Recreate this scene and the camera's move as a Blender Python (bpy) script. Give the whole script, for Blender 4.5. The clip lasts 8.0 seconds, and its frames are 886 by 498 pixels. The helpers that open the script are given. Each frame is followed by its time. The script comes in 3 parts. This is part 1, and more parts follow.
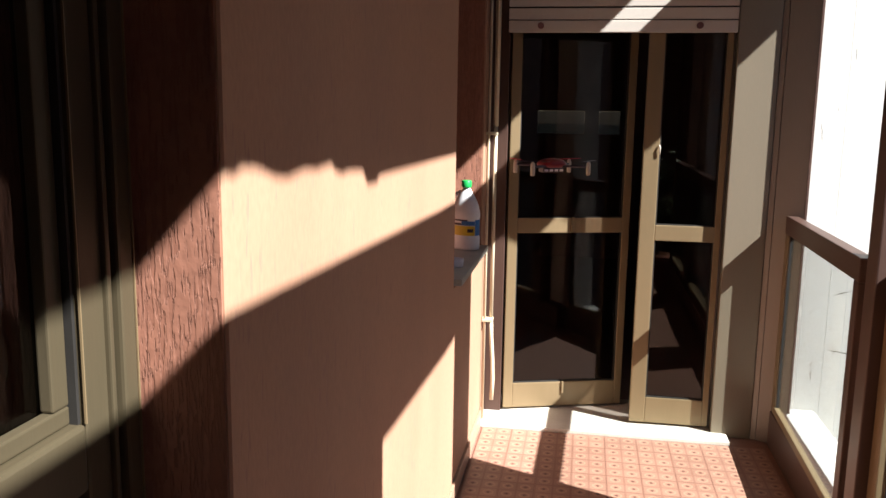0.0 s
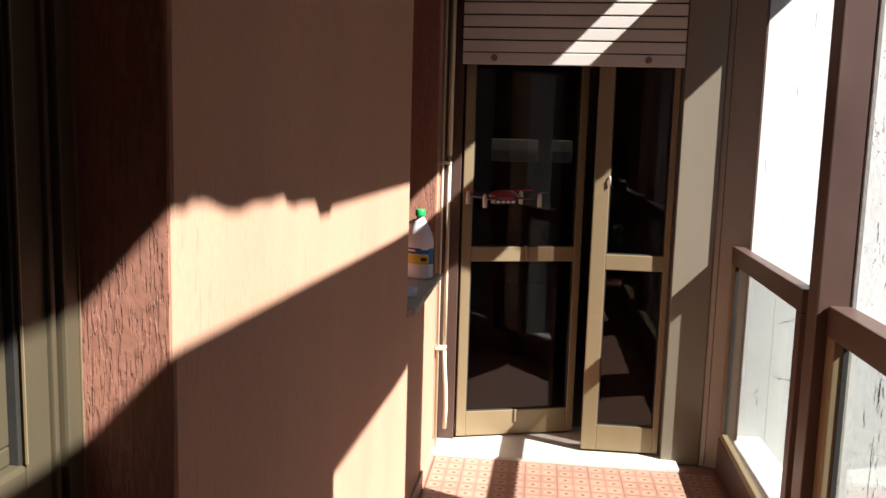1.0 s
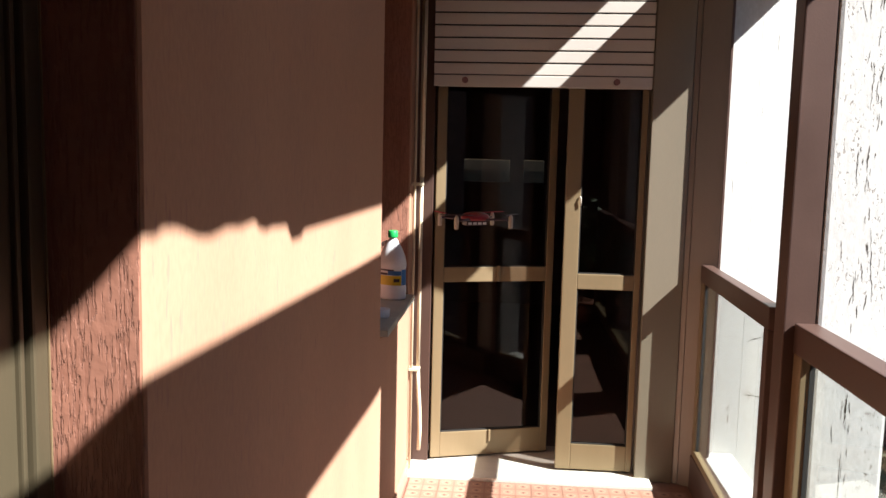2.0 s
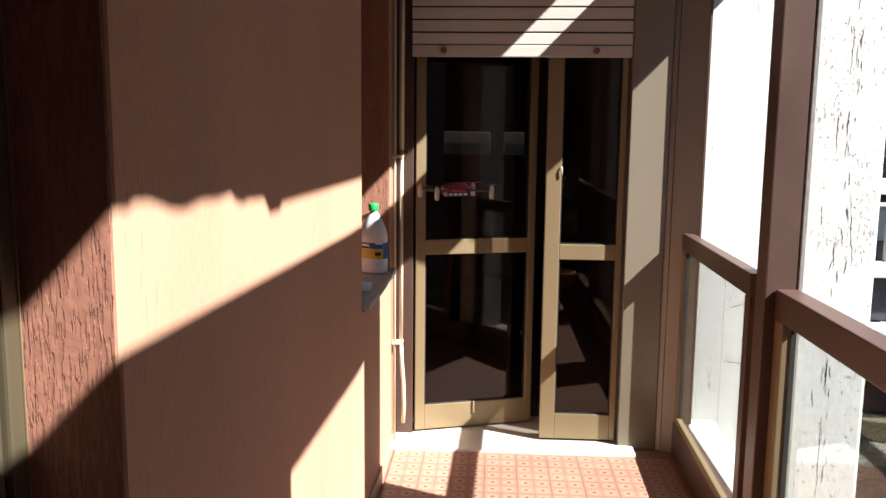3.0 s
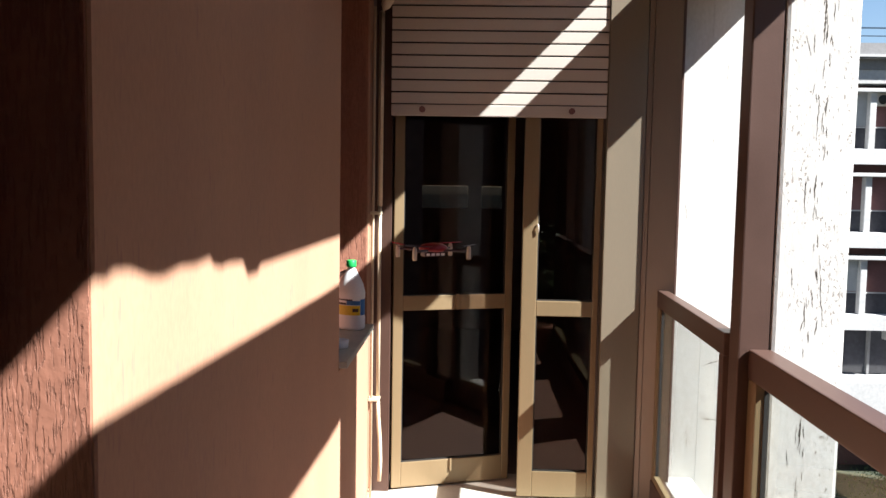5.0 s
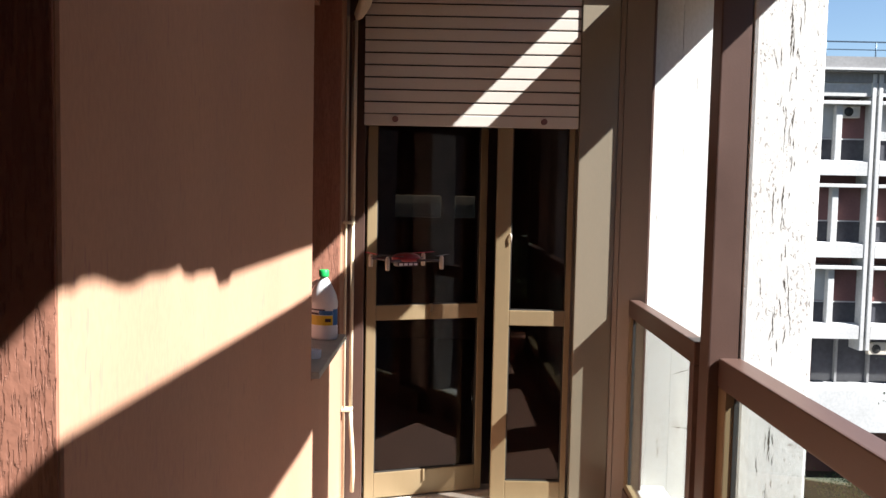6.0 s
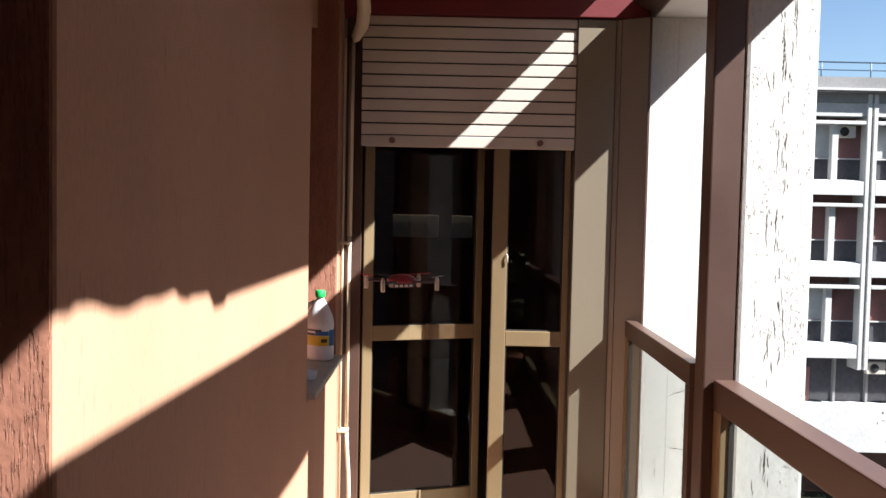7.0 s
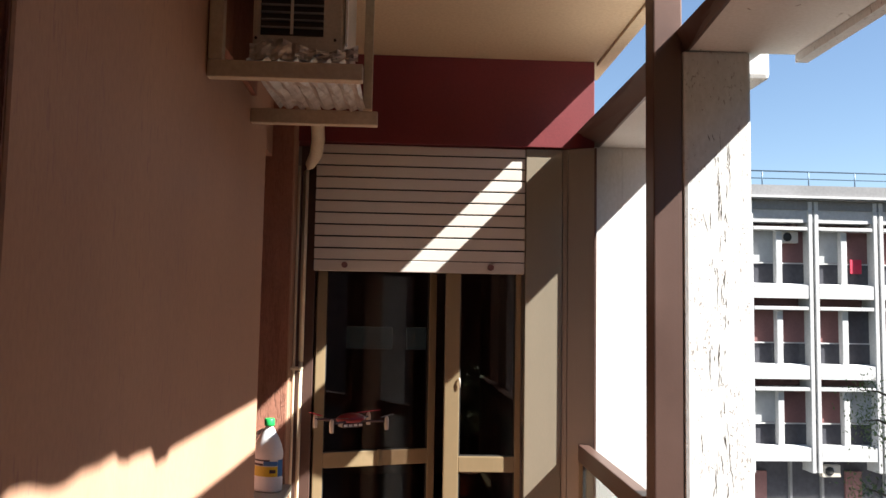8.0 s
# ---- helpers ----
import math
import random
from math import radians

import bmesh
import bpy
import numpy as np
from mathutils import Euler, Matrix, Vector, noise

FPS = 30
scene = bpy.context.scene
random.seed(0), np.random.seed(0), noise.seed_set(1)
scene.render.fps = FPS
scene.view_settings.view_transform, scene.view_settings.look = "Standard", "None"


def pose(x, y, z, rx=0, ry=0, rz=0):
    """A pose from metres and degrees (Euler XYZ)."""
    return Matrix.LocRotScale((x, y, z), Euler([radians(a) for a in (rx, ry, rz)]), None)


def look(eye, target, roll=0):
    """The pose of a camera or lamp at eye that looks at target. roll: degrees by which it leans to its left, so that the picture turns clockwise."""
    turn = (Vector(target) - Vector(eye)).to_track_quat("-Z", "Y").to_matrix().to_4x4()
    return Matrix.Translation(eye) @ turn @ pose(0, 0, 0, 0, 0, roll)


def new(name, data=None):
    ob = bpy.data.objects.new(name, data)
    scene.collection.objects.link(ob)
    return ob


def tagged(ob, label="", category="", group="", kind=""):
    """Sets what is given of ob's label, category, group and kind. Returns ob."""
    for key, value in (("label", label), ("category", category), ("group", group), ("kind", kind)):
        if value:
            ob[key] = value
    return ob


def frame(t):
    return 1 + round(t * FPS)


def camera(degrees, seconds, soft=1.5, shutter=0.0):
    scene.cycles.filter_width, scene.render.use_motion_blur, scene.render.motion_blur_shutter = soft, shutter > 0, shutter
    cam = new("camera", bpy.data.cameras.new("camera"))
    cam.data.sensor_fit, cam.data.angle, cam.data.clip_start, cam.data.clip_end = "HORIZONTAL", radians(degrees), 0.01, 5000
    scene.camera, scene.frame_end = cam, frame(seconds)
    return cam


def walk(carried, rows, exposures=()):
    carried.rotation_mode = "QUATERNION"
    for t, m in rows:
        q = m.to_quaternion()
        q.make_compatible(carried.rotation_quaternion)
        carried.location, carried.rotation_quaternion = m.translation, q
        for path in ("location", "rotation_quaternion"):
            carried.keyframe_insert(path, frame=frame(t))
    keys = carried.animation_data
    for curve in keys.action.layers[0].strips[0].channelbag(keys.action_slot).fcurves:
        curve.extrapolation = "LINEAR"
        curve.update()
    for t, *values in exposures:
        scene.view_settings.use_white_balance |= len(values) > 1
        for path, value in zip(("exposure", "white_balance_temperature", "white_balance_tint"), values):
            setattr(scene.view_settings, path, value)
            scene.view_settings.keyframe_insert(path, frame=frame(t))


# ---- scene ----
cam = camera(56.3, 8.0)
PATH = [
    (0, (0.468, -4.017, 1.549), (0.138, -2.072, 1.22), 0.9),
    (0.5, (0.474, -4.006, 1.552), (0.228, -2.057, 1.178), 1.9),
    (1, (0.475, -4.025, 1.567), (0.250, -2.055, 1.300), 1.6),
    (1.5, (0.478, -4.041, 1.581), (0.291, -2.062, 1.364), 1.3),
    (2.8, (0.481, -4.02, 1.562), (0.349, -2.04, 1.318), 1.0),
    (3, (0.481, -4.017, 1.565), (0.363, -2.04, 1.285), 0.6),
    (3.5, (0.486, -4.012, 1.567), (0.393, -2.033, 1.289), 0.5),
    (4, (0.484, -4.006, 1.572), (0.392, -2.024, 1.319), 0.7),
    (4.5, (0.477, -4.029, 1.596), (0.386, -2.038, 1.43), 1.0),
    (5, (0.483, -4.033, 1.595), (0.416, -2.04, 1.437), 1.0),
    (6.5, (0.486, -4.036, 1.599), (0.495, -2.04, 1.486), 1.2),
    (7, (0.492, -4.043, 1.606), (0.493, -2.045, 1.517), 1.2),
    (7.5, (0.491, -4.051, 1.621), (0.534, -2.052, 1.567), 1.1),
    (7.7, (0.483, -4.034, 1.647), (0.546, -2.035, 1.634), 1.0),
    (7.8, (0.480, -4.046, 1.665), (0.560, -2.049, 1.699), 0.9),
    (7.9, (0.496, -4.053, 1.684), (0.563, -2.056, 1.764), 0.8),
    (8, (0.508, -4.070, 1.715), (0.610, -2.079, 1.873), 1.0),
]
walk(cam, [(t, look(eye, target, roll)) for t, eye, target, roll in PATH], exposures=[(0.0, 1.89, 6150, 10), (3.0, 2.06, 6120, 10), (5.0, 2.08, 6120, 10), (7.5, 2.18, 6120, 10), (8.0, 2.28, 6300, 10)])

# ---- world, sun and exposure ----
SUN_WAY = Vector((-1.0, 0.44, -1.03)).normalized()
world = bpy.data.worlds.new("world")
scene.world = world
world.use_nodes = True
wn = world.node_tree
sky = wn.nodes.new("ShaderNodeTexSky")
sky.sky_type = "NISHITA"
sky.sun_disc = False
sky.sun_elevation = math.asin(-SUN_WAY.z)
sky.sun_rotation = math.atan2(-SUN_WAY.x, -SUN_WAY.y)
sky.air_density, sky.dust_density, sky.ozone_density = 1.0, 0.0, 1.4
background = wn.nodes["Background"]
wn.links.new(sky.outputs["Color"], background.inputs["Color"])
background.inputs["Strength"].default_value = 0.036
sun = new("sun", bpy.data.lights.new("sun", "SUN"))
sun.data.energy = 5.0
sun.data.angle = radians(0.53)
sun.data.color = (1.0, 0.965, 0.90)
sun.matrix_world = Matrix.Translation((6, -5, 9)) @ SUN_WAY.to_track_quat("-Z", "Y").to_matrix().to_4x4()


# ---- materials ----
def material(name, base, second=None, rough=0.6, metal=0.0, scale=6.0, grain=120.0, bump=0.15, stretch=(1, 1, 1),
             amount=0.5, vary=0.0, dist=0.004, specular=0.4, speck=0.2):
    """A surface with broad stains, fine grain, uneven gloss and relief, in metres."""
    m = bpy.data.materials.new(name)
    m.use_nodes = True
    nt = m.node_tree
    n, l = nt.nodes, nt.links
    bsdf = n["Principled BSDF"]
    geo = n.new("ShaderNodeTexCoord")
    mp = n.new("ShaderNodeMapping")
    mp.inputs["Scale"].default_value = stretch
    l.new(geo.outputs["Object"], mp.inputs["Vector"])
    broad, fine = n.new("ShaderNodeTexNoise"), n.new("ShaderNodeTexNoise")
    broad.inputs["Scale"].default_value, fine.inputs["Scale"].default_value = scale, grain
    broad.inputs["Detail"].default_value, fine.inputs["Detail"].default_value = 5, 3
    for t in (broad, fine):
        l.new(mp.outputs["Vector"], t.inputs["Vector"])
    second = second or tuple(c * 0.78 for c in base)
    ramp = n.new("ShaderNodeValToRGB")
    ramp.color_ramp.elements[0].position, ramp.color_ramp.elements[1].position = 0.5 - amount / 2.6, 0.5 + amount / 2.6
    ramp.color_ramp.elements[0].color, ramp.color_ramp.elements[1].color = (*second, 1), (*base, 1)
    l.new(broad.outputs["Fac"], ramp.inputs["Fac"])
    mix = n.new("ShaderNodeMix")
    mix.data_type, mix.blend_type = "RGBA", "OVERLAY"
    mix.inputs["Factor"].default_value = speck
    l.new(ramp.outputs["Color"], mix.inputs["A"])
    l.new(fine.outputs["Fac"], mix.inputs["B"])
    out = mix.outputs["Result"]
    if vary:
        info, hsv, rng = n.new("ShaderNodeObjectInfo"), n.new("ShaderNodeHueSaturation"), n.new("ShaderNodeMapRange")
        rng.inputs["To Min"].default_value, rng.inputs["To Max"].default_value = 1 - vary, 1 + vary
        l.new(info.outputs["Random"], rng.inputs["Value"])
        l.new(rng.outputs["Result"], hsv.inputs["Value"])
        l.new(out, hsv.inputs["Color"])
        out = hsv.outputs["Color"]
    l.new(out, bsdf.inputs["Base Color"])
    gloss = n.new("ShaderNodeMapRange")
    gloss.inputs["To Min"].default_value, gloss.inputs["To Max"].default_value = max(rough - 0.1, 0.03), min(rough + 0.1, 1)
    l.new(broad.outputs["Fac"], gloss.inputs["Value"])
    l.new(gloss.outputs["Result"], bsdf.inputs["Roughness"])
    bsdf.inputs["Metallic"].default_value = metal
    bsdf.inputs["Specular IOR Level"].default_value = specular
    if bump:
        bp = n.new("ShaderNodeBump")
        bp.inputs["Strength"].default_value, bp.inputs["Distance"].default_value = bump, dist
        l.new(fine.outputs["Fac"], bp.inputs["Height"])
        l.new(bp.outputs["Normal"], bsdf.inputs["Normal"])
    return m


def glass(name, tint=(0.9, 0.93, 0.92), shineback=0.03):
    m = bpy.data.materials.new(name)
    m.use_nodes = True
    n, l = m.node_tree.nodes, m.node_tree.links
    n.remove(n["Principled BSDF"])
    clear, shine, mix = n.new("ShaderNodeBsdfTransparent"), n.new("ShaderNodeBsdfGlossy"), n.new("ShaderNodeMixShader")
    facing, power, level = n.new("ShaderNodeLayerWeight"), n.new("ShaderNodeMath"), n.new("ShaderNodeMath")
    facing.inputs["Blend"].default_value = 0.5
    power.operation, level.operation = "POWER", "MULTIPLY_ADD"
    power.inputs[1].default_value = 5.0
    level.inputs[1].default_value, level.inputs[2].default_value = 0.9, shineback
    l.new(facing.outputs["Facing"], power.inputs[0])
    l.new(power.outputs[0], level.inputs[0])
    clear.inputs["Color"].default_value = (*tint, 1)
    shine.inputs["Roughness"].default_value = 0.02
    l.new(level.outputs[0], mix.inputs[0])
    l.new(clear.outputs[0], mix.inputs[1])
    l.new(shine.outputs[0], mix.inputs[2])
    l.new(mix.outputs[0], n["Material Output"].inputs["Surface"])
    return m


def combed(m, groove, fine, cut, patch, relief, long=0.12):
    """Drags a plaster downwards into thin wavering grooves that come and go in patches."""
    n, l = m.node_tree.nodes, m.node_tree.links
    co, mp, t, wide, shift, ramp, mix, bp = (n.new("ShaderNode" + k) for k in ("TexCoord", "Mapping", "TexNoise", "TexNoise", "Math", "ValToRGB", "Mix", "Bump"))
    mp.inputs["Scale"].default_value = (1, 1, long)
    t.inputs["Scale"].default_value, t.inputs["Detail"].default_value, t.inputs["Distortion"].default_value = fine, 4.0, 0.15
    wide.inputs["Scale"].default_value, wide.inputs["Detail"].default_value = fine / 7, 1.5
    ramp.color_ramp.elements[0].position, ramp.color_ramp.elements[1].position = cut, cut + 0.09
    l.new(co.outputs["Object"], mp.inputs["Vector"])
    l.new(mp.outputs["Vector"], t.inputs["Vector"])
    l.new(mp.outputs["Vector"], wide.inputs["Vector"])
    shift.operation = "MULTIPLY_ADD"
    shift.inputs[1].default_value = patch
    l.new(wide.outputs["Fac"], shift.inputs[0])
    l.new(t.outputs["Fac"], shift.inputs[2])
    l.new(shift.outputs[0], ramp.inputs["Fac"])
    mix.data_type = "RGBA"
    bsdf = n["Principled BSDF"]
    old = bsdf.inputs["Base Color"].links[0].from_socket
    mix.inputs["A"].default_value = (*groove, 1)
    l.new(ramp.outputs["Color"], mix.inputs["Factor"])
    l.new(old, mix.inputs["B"])
    l.new(mix.outputs["Result"], bsdf.inputs["Base Color"])
    bp.inputs["Strength"].default_value, bp.inputs["Distance"].default_value = relief, 0.003
    l.new(ramp.outputs["Color"], bp.inputs["Height"])
    if bsdf.inputs["Normal"].links:
        l.new(bsdf.inputs["Normal"].links[0].from_socket, bp.inputs["Normal"])
    l.new(bp.outputs["Normal"], bsdf.inputs["Normal"])
    return m


def pitted(name, base, stain, hole, fine=30, cut=0.29):
    """Board-cast concrete with blow holes, drawn-out chips and rain streaks."""
    m = material(name, base, stain, 0.9, scale=2.6, grain=90, bump=0.2, stretch=(1, 1, 0.5), amount=0.9, dist=0.003)
    n, l = m.node_tree.nodes, m.node_tree.links
    co, mp, t, ramp, mix, bp = (n.new("ShaderNode" + k) for k in ("TexCoord", "Mapping", "TexNoise", "ValToRGB", "Mix", "Bump"))
    mp.inputs["Scale"].default_value = (1, 1, 0.5)
    t.inputs["Scale"].default_value, t.inputs["Detail"].default_value, t.inputs["Distortion"].default_value = fine, 4, 0.6
    ramp.color_ramp.elements[0].position, ramp.color_ramp.elements[1].position = cut, cut + 0.06
    l.new(co.outputs["Object"], mp.inputs["Vector"])
    l.new(mp.outputs["Vector"], t.inputs["Vector"])
    wide, shift = n.new("ShaderNodeTexNoise"), n.new("ShaderNodeMath")
    wide.inputs["Scale"].default_value, wide.inputs["Detail"].default_value = fine / 9, 3
    shift.operation = "MULTIPLY_ADD"
    shift.inputs[1].default_value = 0.45
    l.new(mp.outputs["Vector"], wide.inputs["Vector"])
    l.new(wide.outputs["Fac"], shift.inputs[0])
    l.new(t.outputs["Fac"], shift.inputs[2])
    l.new(shift.outputs[0], ramp.inputs["Fac"])
    mix.data_type = "RGBA"
    bsdf = n["Principled BSDF"]
    old, bump_old = bsdf.inputs["Base Color"].links[0].from_socket, bsdf.inputs["Normal"].links[0].from_socket
    mix.inputs["A"].default_value = (*hole, 1)
    l.new(ramp.outputs["Color"], mix.inputs["Factor"])
    l.new(old, mix.inputs["B"])
    l.new(mix.outputs["Result"], bsdf.inputs["Base Color"])
    bp.inputs["Strength"].default_value, bp.inputs["Distance"].default_value = 0.4, 0.006
    l.new(ramp.outputs["Color"], bp.inputs["Height"])
    l.new(bump_old, bp.inputs["Normal"])
    l.new(bp.outputs["Normal"], bsdf.inputs["Normal"])
    return m


def tile_pattern(name):
    """Red cement tile with four small framed diamonds, drawn in the tile's own metres."""
    m = material(name, (0.36, 0.203, 0.146), (0.305, 0.165, 0.117), 0.5, scale=9, grain=150, bump=0.1, vary=0.08)
    n, l = m.node_tree.nodes, m.node_tree.links
    co, sep = n.new("ShaderNodeTexCoord"), n.new("ShaderNodeSeparateXYZ")
    l.new(co.outputs["Object"], sep.inputs["Vector"])

    def calc(op, a, b=None, c=None):
        k = n.new("ShaderNodeMath")
        k.operation = op
        for i, v in enumerate((a, b, c)):
            if v is not None:
                if isinstance(v, (int, float)):
                    k.inputs[i].default_value = v
                else:
                    l.new(v, k.inputs[i])
        return k.outputs[0]

    u, v = (calc("ABSOLUTE", calc("SUBTRACT", calc("PINGPONG", sep.outputs[i], 0.0735), 0.0367)) for i in (0, 1))
    taxi, square = calc("ADD", u, v), calc("MAXIMUM", u, v)
    centre = calc("LESS_THAN", taxi, 0.009)
    octagon = calc("MAXIMUM", calc("MULTIPLY", taxi, 0.72), square)
    ring = calc("MULTIPLY", calc("GREATER_THAN", octagon, 0.0155), calc("LESS_THAN", octagon, 0.0225))
    border = calc("GREATER_THAN", square, 0.0325)
    bsdf = n["Principled BSDF"]
    colour = bsdf.inputs["Base Color"].links[0].from_socket
    for mask, tone, much in ((ring, (0.52, 0.295, 0.2), 0.55), (centre, (0.12, 0.045, 0.035), 0.85), (border, (0.22, 0.09, 0.062), 0.42)):
        mix = n.new("ShaderNodeMix")
        mix.data_type = "RGBA"
        l.new(calc("MULTIPLY", mask, much), mix.inputs["Factor"])
        l.new(colour, mix.inputs["A"])
        mix.inputs["B"].default_value = (*tone, 1)
        colour = mix.outputs["Result"]
    l.new(colour, bsdf.inputs["Base Color"])
    return m


TILE = tile_pattern("patterned_red_tile")
PLASTER = combed(material("smooth_salmon_plaster", (0.43, 0.249, 0.159), (0.345, 0.187, 0.12), 0.8, scale=3.2, grain=110, bump=0.2, stretch=(1, 1, 0.45), amount=1.1, speck=0.12, dist=0.003), (0.34, 0.188, 0.133), 75, 0.42, 0.26, 0.14, 0.2)
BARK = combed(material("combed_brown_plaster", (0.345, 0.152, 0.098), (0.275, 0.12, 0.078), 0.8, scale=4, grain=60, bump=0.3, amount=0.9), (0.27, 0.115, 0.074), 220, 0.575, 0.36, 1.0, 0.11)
RED = material("red_fascia_paint", (0.15, 0.017, 0.02), (0.122, 0.014, 0.017), 0.55, scale=3, grain=90, bump=0.1)
CEIL = material("cream_ceiling_paint", (0.47, 0.35, 0.225), (0.37, 0.27, 0.17), 0.8, scale=1.3, grain=70, bump=0.15, amount=1.1)
BRONZE = material("gold_anodised_aluminium", (0.24, 0.175, 0.097), (0.205, 0.149, 0.081), 0.42, 0.25, scale=3, grain=200, bump=0.04, stretch=(1, 1, 0.1), speck=0.05)
DARKBRONZE = material("brown_grey_aluminium", (0.245, 0.212, 0.18), (0.21, 0.182, 0.154), 0.42, 0.3, scale=3, grain=200, bump=0.04, stretch=(1, 1, 0.1), speck=0.05)
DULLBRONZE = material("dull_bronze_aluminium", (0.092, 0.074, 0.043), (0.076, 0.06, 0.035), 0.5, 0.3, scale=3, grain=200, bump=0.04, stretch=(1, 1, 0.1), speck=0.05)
PANELM = material("beige_aluminium_panel", (0.235, 0.195, 0.14), (0.21, 0.175, 0.125), 0.45, 0.3, scale=2, grain=160, bump=0.04, stretch=(1, 1, 0.2), speck=0.05)
RAILM = material("brown_anodised_aluminium", (0.108, 0.062, 0.048), (0.088, 0.05, 0.039), 0.42, 0.3, scale=4, grain=180, bump=0.05, stretch=(1, 0.2, 1), speck=0.05)
SLAT = material("beige_shutter_slats", (0.54, 0.495, 0.44), (0.50, 0.45, 0.40), 0.5, scale=3, grain=150, bump=0.05, vary=0.03, speck=0.05)
CRACKM = material("open_crack_grime", (0.07, 0.058, 0.046), None, 0.95, bump=0)
RUBBER = material("dark_gasket", (0.02, 0.018, 0.016), None, 0.7, bump=0)
CONCRETE = pitted("weathered_concrete", (0.60, 0.59, 0.565), (0.47, 0.455, 0.43), (0.33, 0.30, 0.27), 120, 0.524)
PALECONCRETE = pitted("pale_concrete", (0.66, 0.65, 0.62), (0.56, 0.54, 0.50), (0.34, 0.30, 0.27), 22, 0.455)
MARBLE = material("pale_marble", (0.72, 0.68, 0.60), (0.58, 0.54, 0.47), 0.35, scale=4, grain=80, bump=0.05)
SKIRT = material("beige_skirting_tile", (0.40, 0.26, 0.18), (0.34, 0.21, 0.145), 0.5, scale=6, grain=90, bump=0.08)
SILLM = material("grey_marble_sill", (0.36, 0.37, 0.34), (0.25, 0.26, 0.24), 0.4, scale=9, grain=80, bump=0.05)
DARKROOM = material("dim_room_plaster", (0.42, 0.35, 0.32), None, 0.9)
ROOMFLOOR = material("grey_room_floor", (0.20, 0.18, 0.17), None, 0.45)
CREAMPLASTIC = material("cream_plastic", (0.62, 0.54, 0.40), (0.55, 0.46, 0.32), 0.5, bump=0.05)
ACWHITE = material("off_white_enamel", (0.58, 0.53, 0.46), (0.48, 0.42, 0.35), 0.45, scale=5, bump=0.05, amount=0.8)
ACDARK = material("dark_grille", (0.03, 0.028, 0.026), None, 0.6)
WOODCREAM = material("cream_painted_wood", (0.48, 0.41, 0.30), (0.38, 0.30, 0.21), 0.7, scale=6, grain=70, amount=1.0)
FOILM = material("crumpled_foil", (0.74, 0.70, 0.66), (0.45, 0.40, 0.36), 0.35, 0.6, scale=20, grain=60, bump=0.5)
WHITEPLASTIC = material("white_plastic", (0.78, 0.79, 0.80), (0.74, 0.75, 0.77), 0.35, bump=0.02)
GREENCAP = material("green_plastic", (0.02, 0.36, 0.08), None, 0.4, bump=0.02)
LABELYELLOW = material("yellow_print", (0.75, 0.55, 0.03), None, 0.45, bump=0)
LABELBLUE = material("blue_print", (0.05, 0.17, 0.42), None, 0.45, bump=0)
LABELDARK = material("dark_print", (0.05, 0.03, 0.05), None, 0.45, bump=0)
GLASS = glass("clear_glass", (0.895, 0.915, 0.905))
DOORGLASS = glass("door_glass", (0.62, 0.58, 0.57), 0.04)
FACADE = material("white_painted_concrete", (0.50, 0.495, 0.49), (0.41, 0.405, 0.40), 0.85, scale=0.6, grain=9, bump=0.1)
FACBROWN = material("brown_tile_cladding", (0.19, 0.09, 0.085), (0.155, 0.072, 0.068), 0.6, scale=1.0, grain=14, bump=0.1, vary=0.15)
FACGREY = material("grey_roof_edge", (0.24, 0.235, 0.235), None, 0.8, scale=0.5, grain=9)
WINDARK = material("dark_window", (0.075, 0.075, 0.085), None, 0.12, bump=0, specular=0.6)
BLIND = material("pale_blind", (0.45, 0.46, 0.46), None, 0.7, scale=2, vary=0.12)
STEEL = material("blue_grey_steel", (0.14, 0.20, 0.27), None, 0.5, 0.4)
CLOTH = material("red_cloth", (0.58, 0.04, 0.08), None, 0.8)
GROUNDM = material("dry_ground", (0.085, 0.085, 0.06), (0.045, 0.055, 0.03), 0.95, scale=0.15, grain=2.5, bump=0.3, amount=1.0, dist=0.05)
LEAF = material("leaves", (0.115, 0.15, 0.05), (0.07, 0.105, 0.035), 0.6, scale=1.5, grain=20, bump=0.05, vary=0.2)
TRUNK = material("tree_bark", (0.10, 0.075, 0.055), None, 0.9, scale=3, grain=30, bump=0.5)


# ---- building helpers ----
def mesh_from(bm, name, mat):
    me = bpy.data.meshes.new(name)
    bm.normal_update()
    bm.to_mesh(me)
    bm.free()
    for m in (mat if isinstance(mat, (list, tuple)) else [mat]):
        me.materials.append(m)
    return me


def thing(name, label, category, at=(0, 0, 0), group="", kind="", rz=0):
    ob = new(name)
    ob.empty_display_size = 0.05
    ob.matrix_world = pose(*at, 0, 0, rz)
    return tagged(ob, label, category, group, kind)


def part(name, bm, mat, parent, label=""):
    ob = new(name, mesh_from(bm, name, mat))
    ob.parent = parent
    if label:
        tagged(ob, label)
    return ob


def solid(name, bm, mat, label, category, kind="", group=""):
    return tagged(new(name, mesh_from(bm, name, mat)), label, category, group, kind)


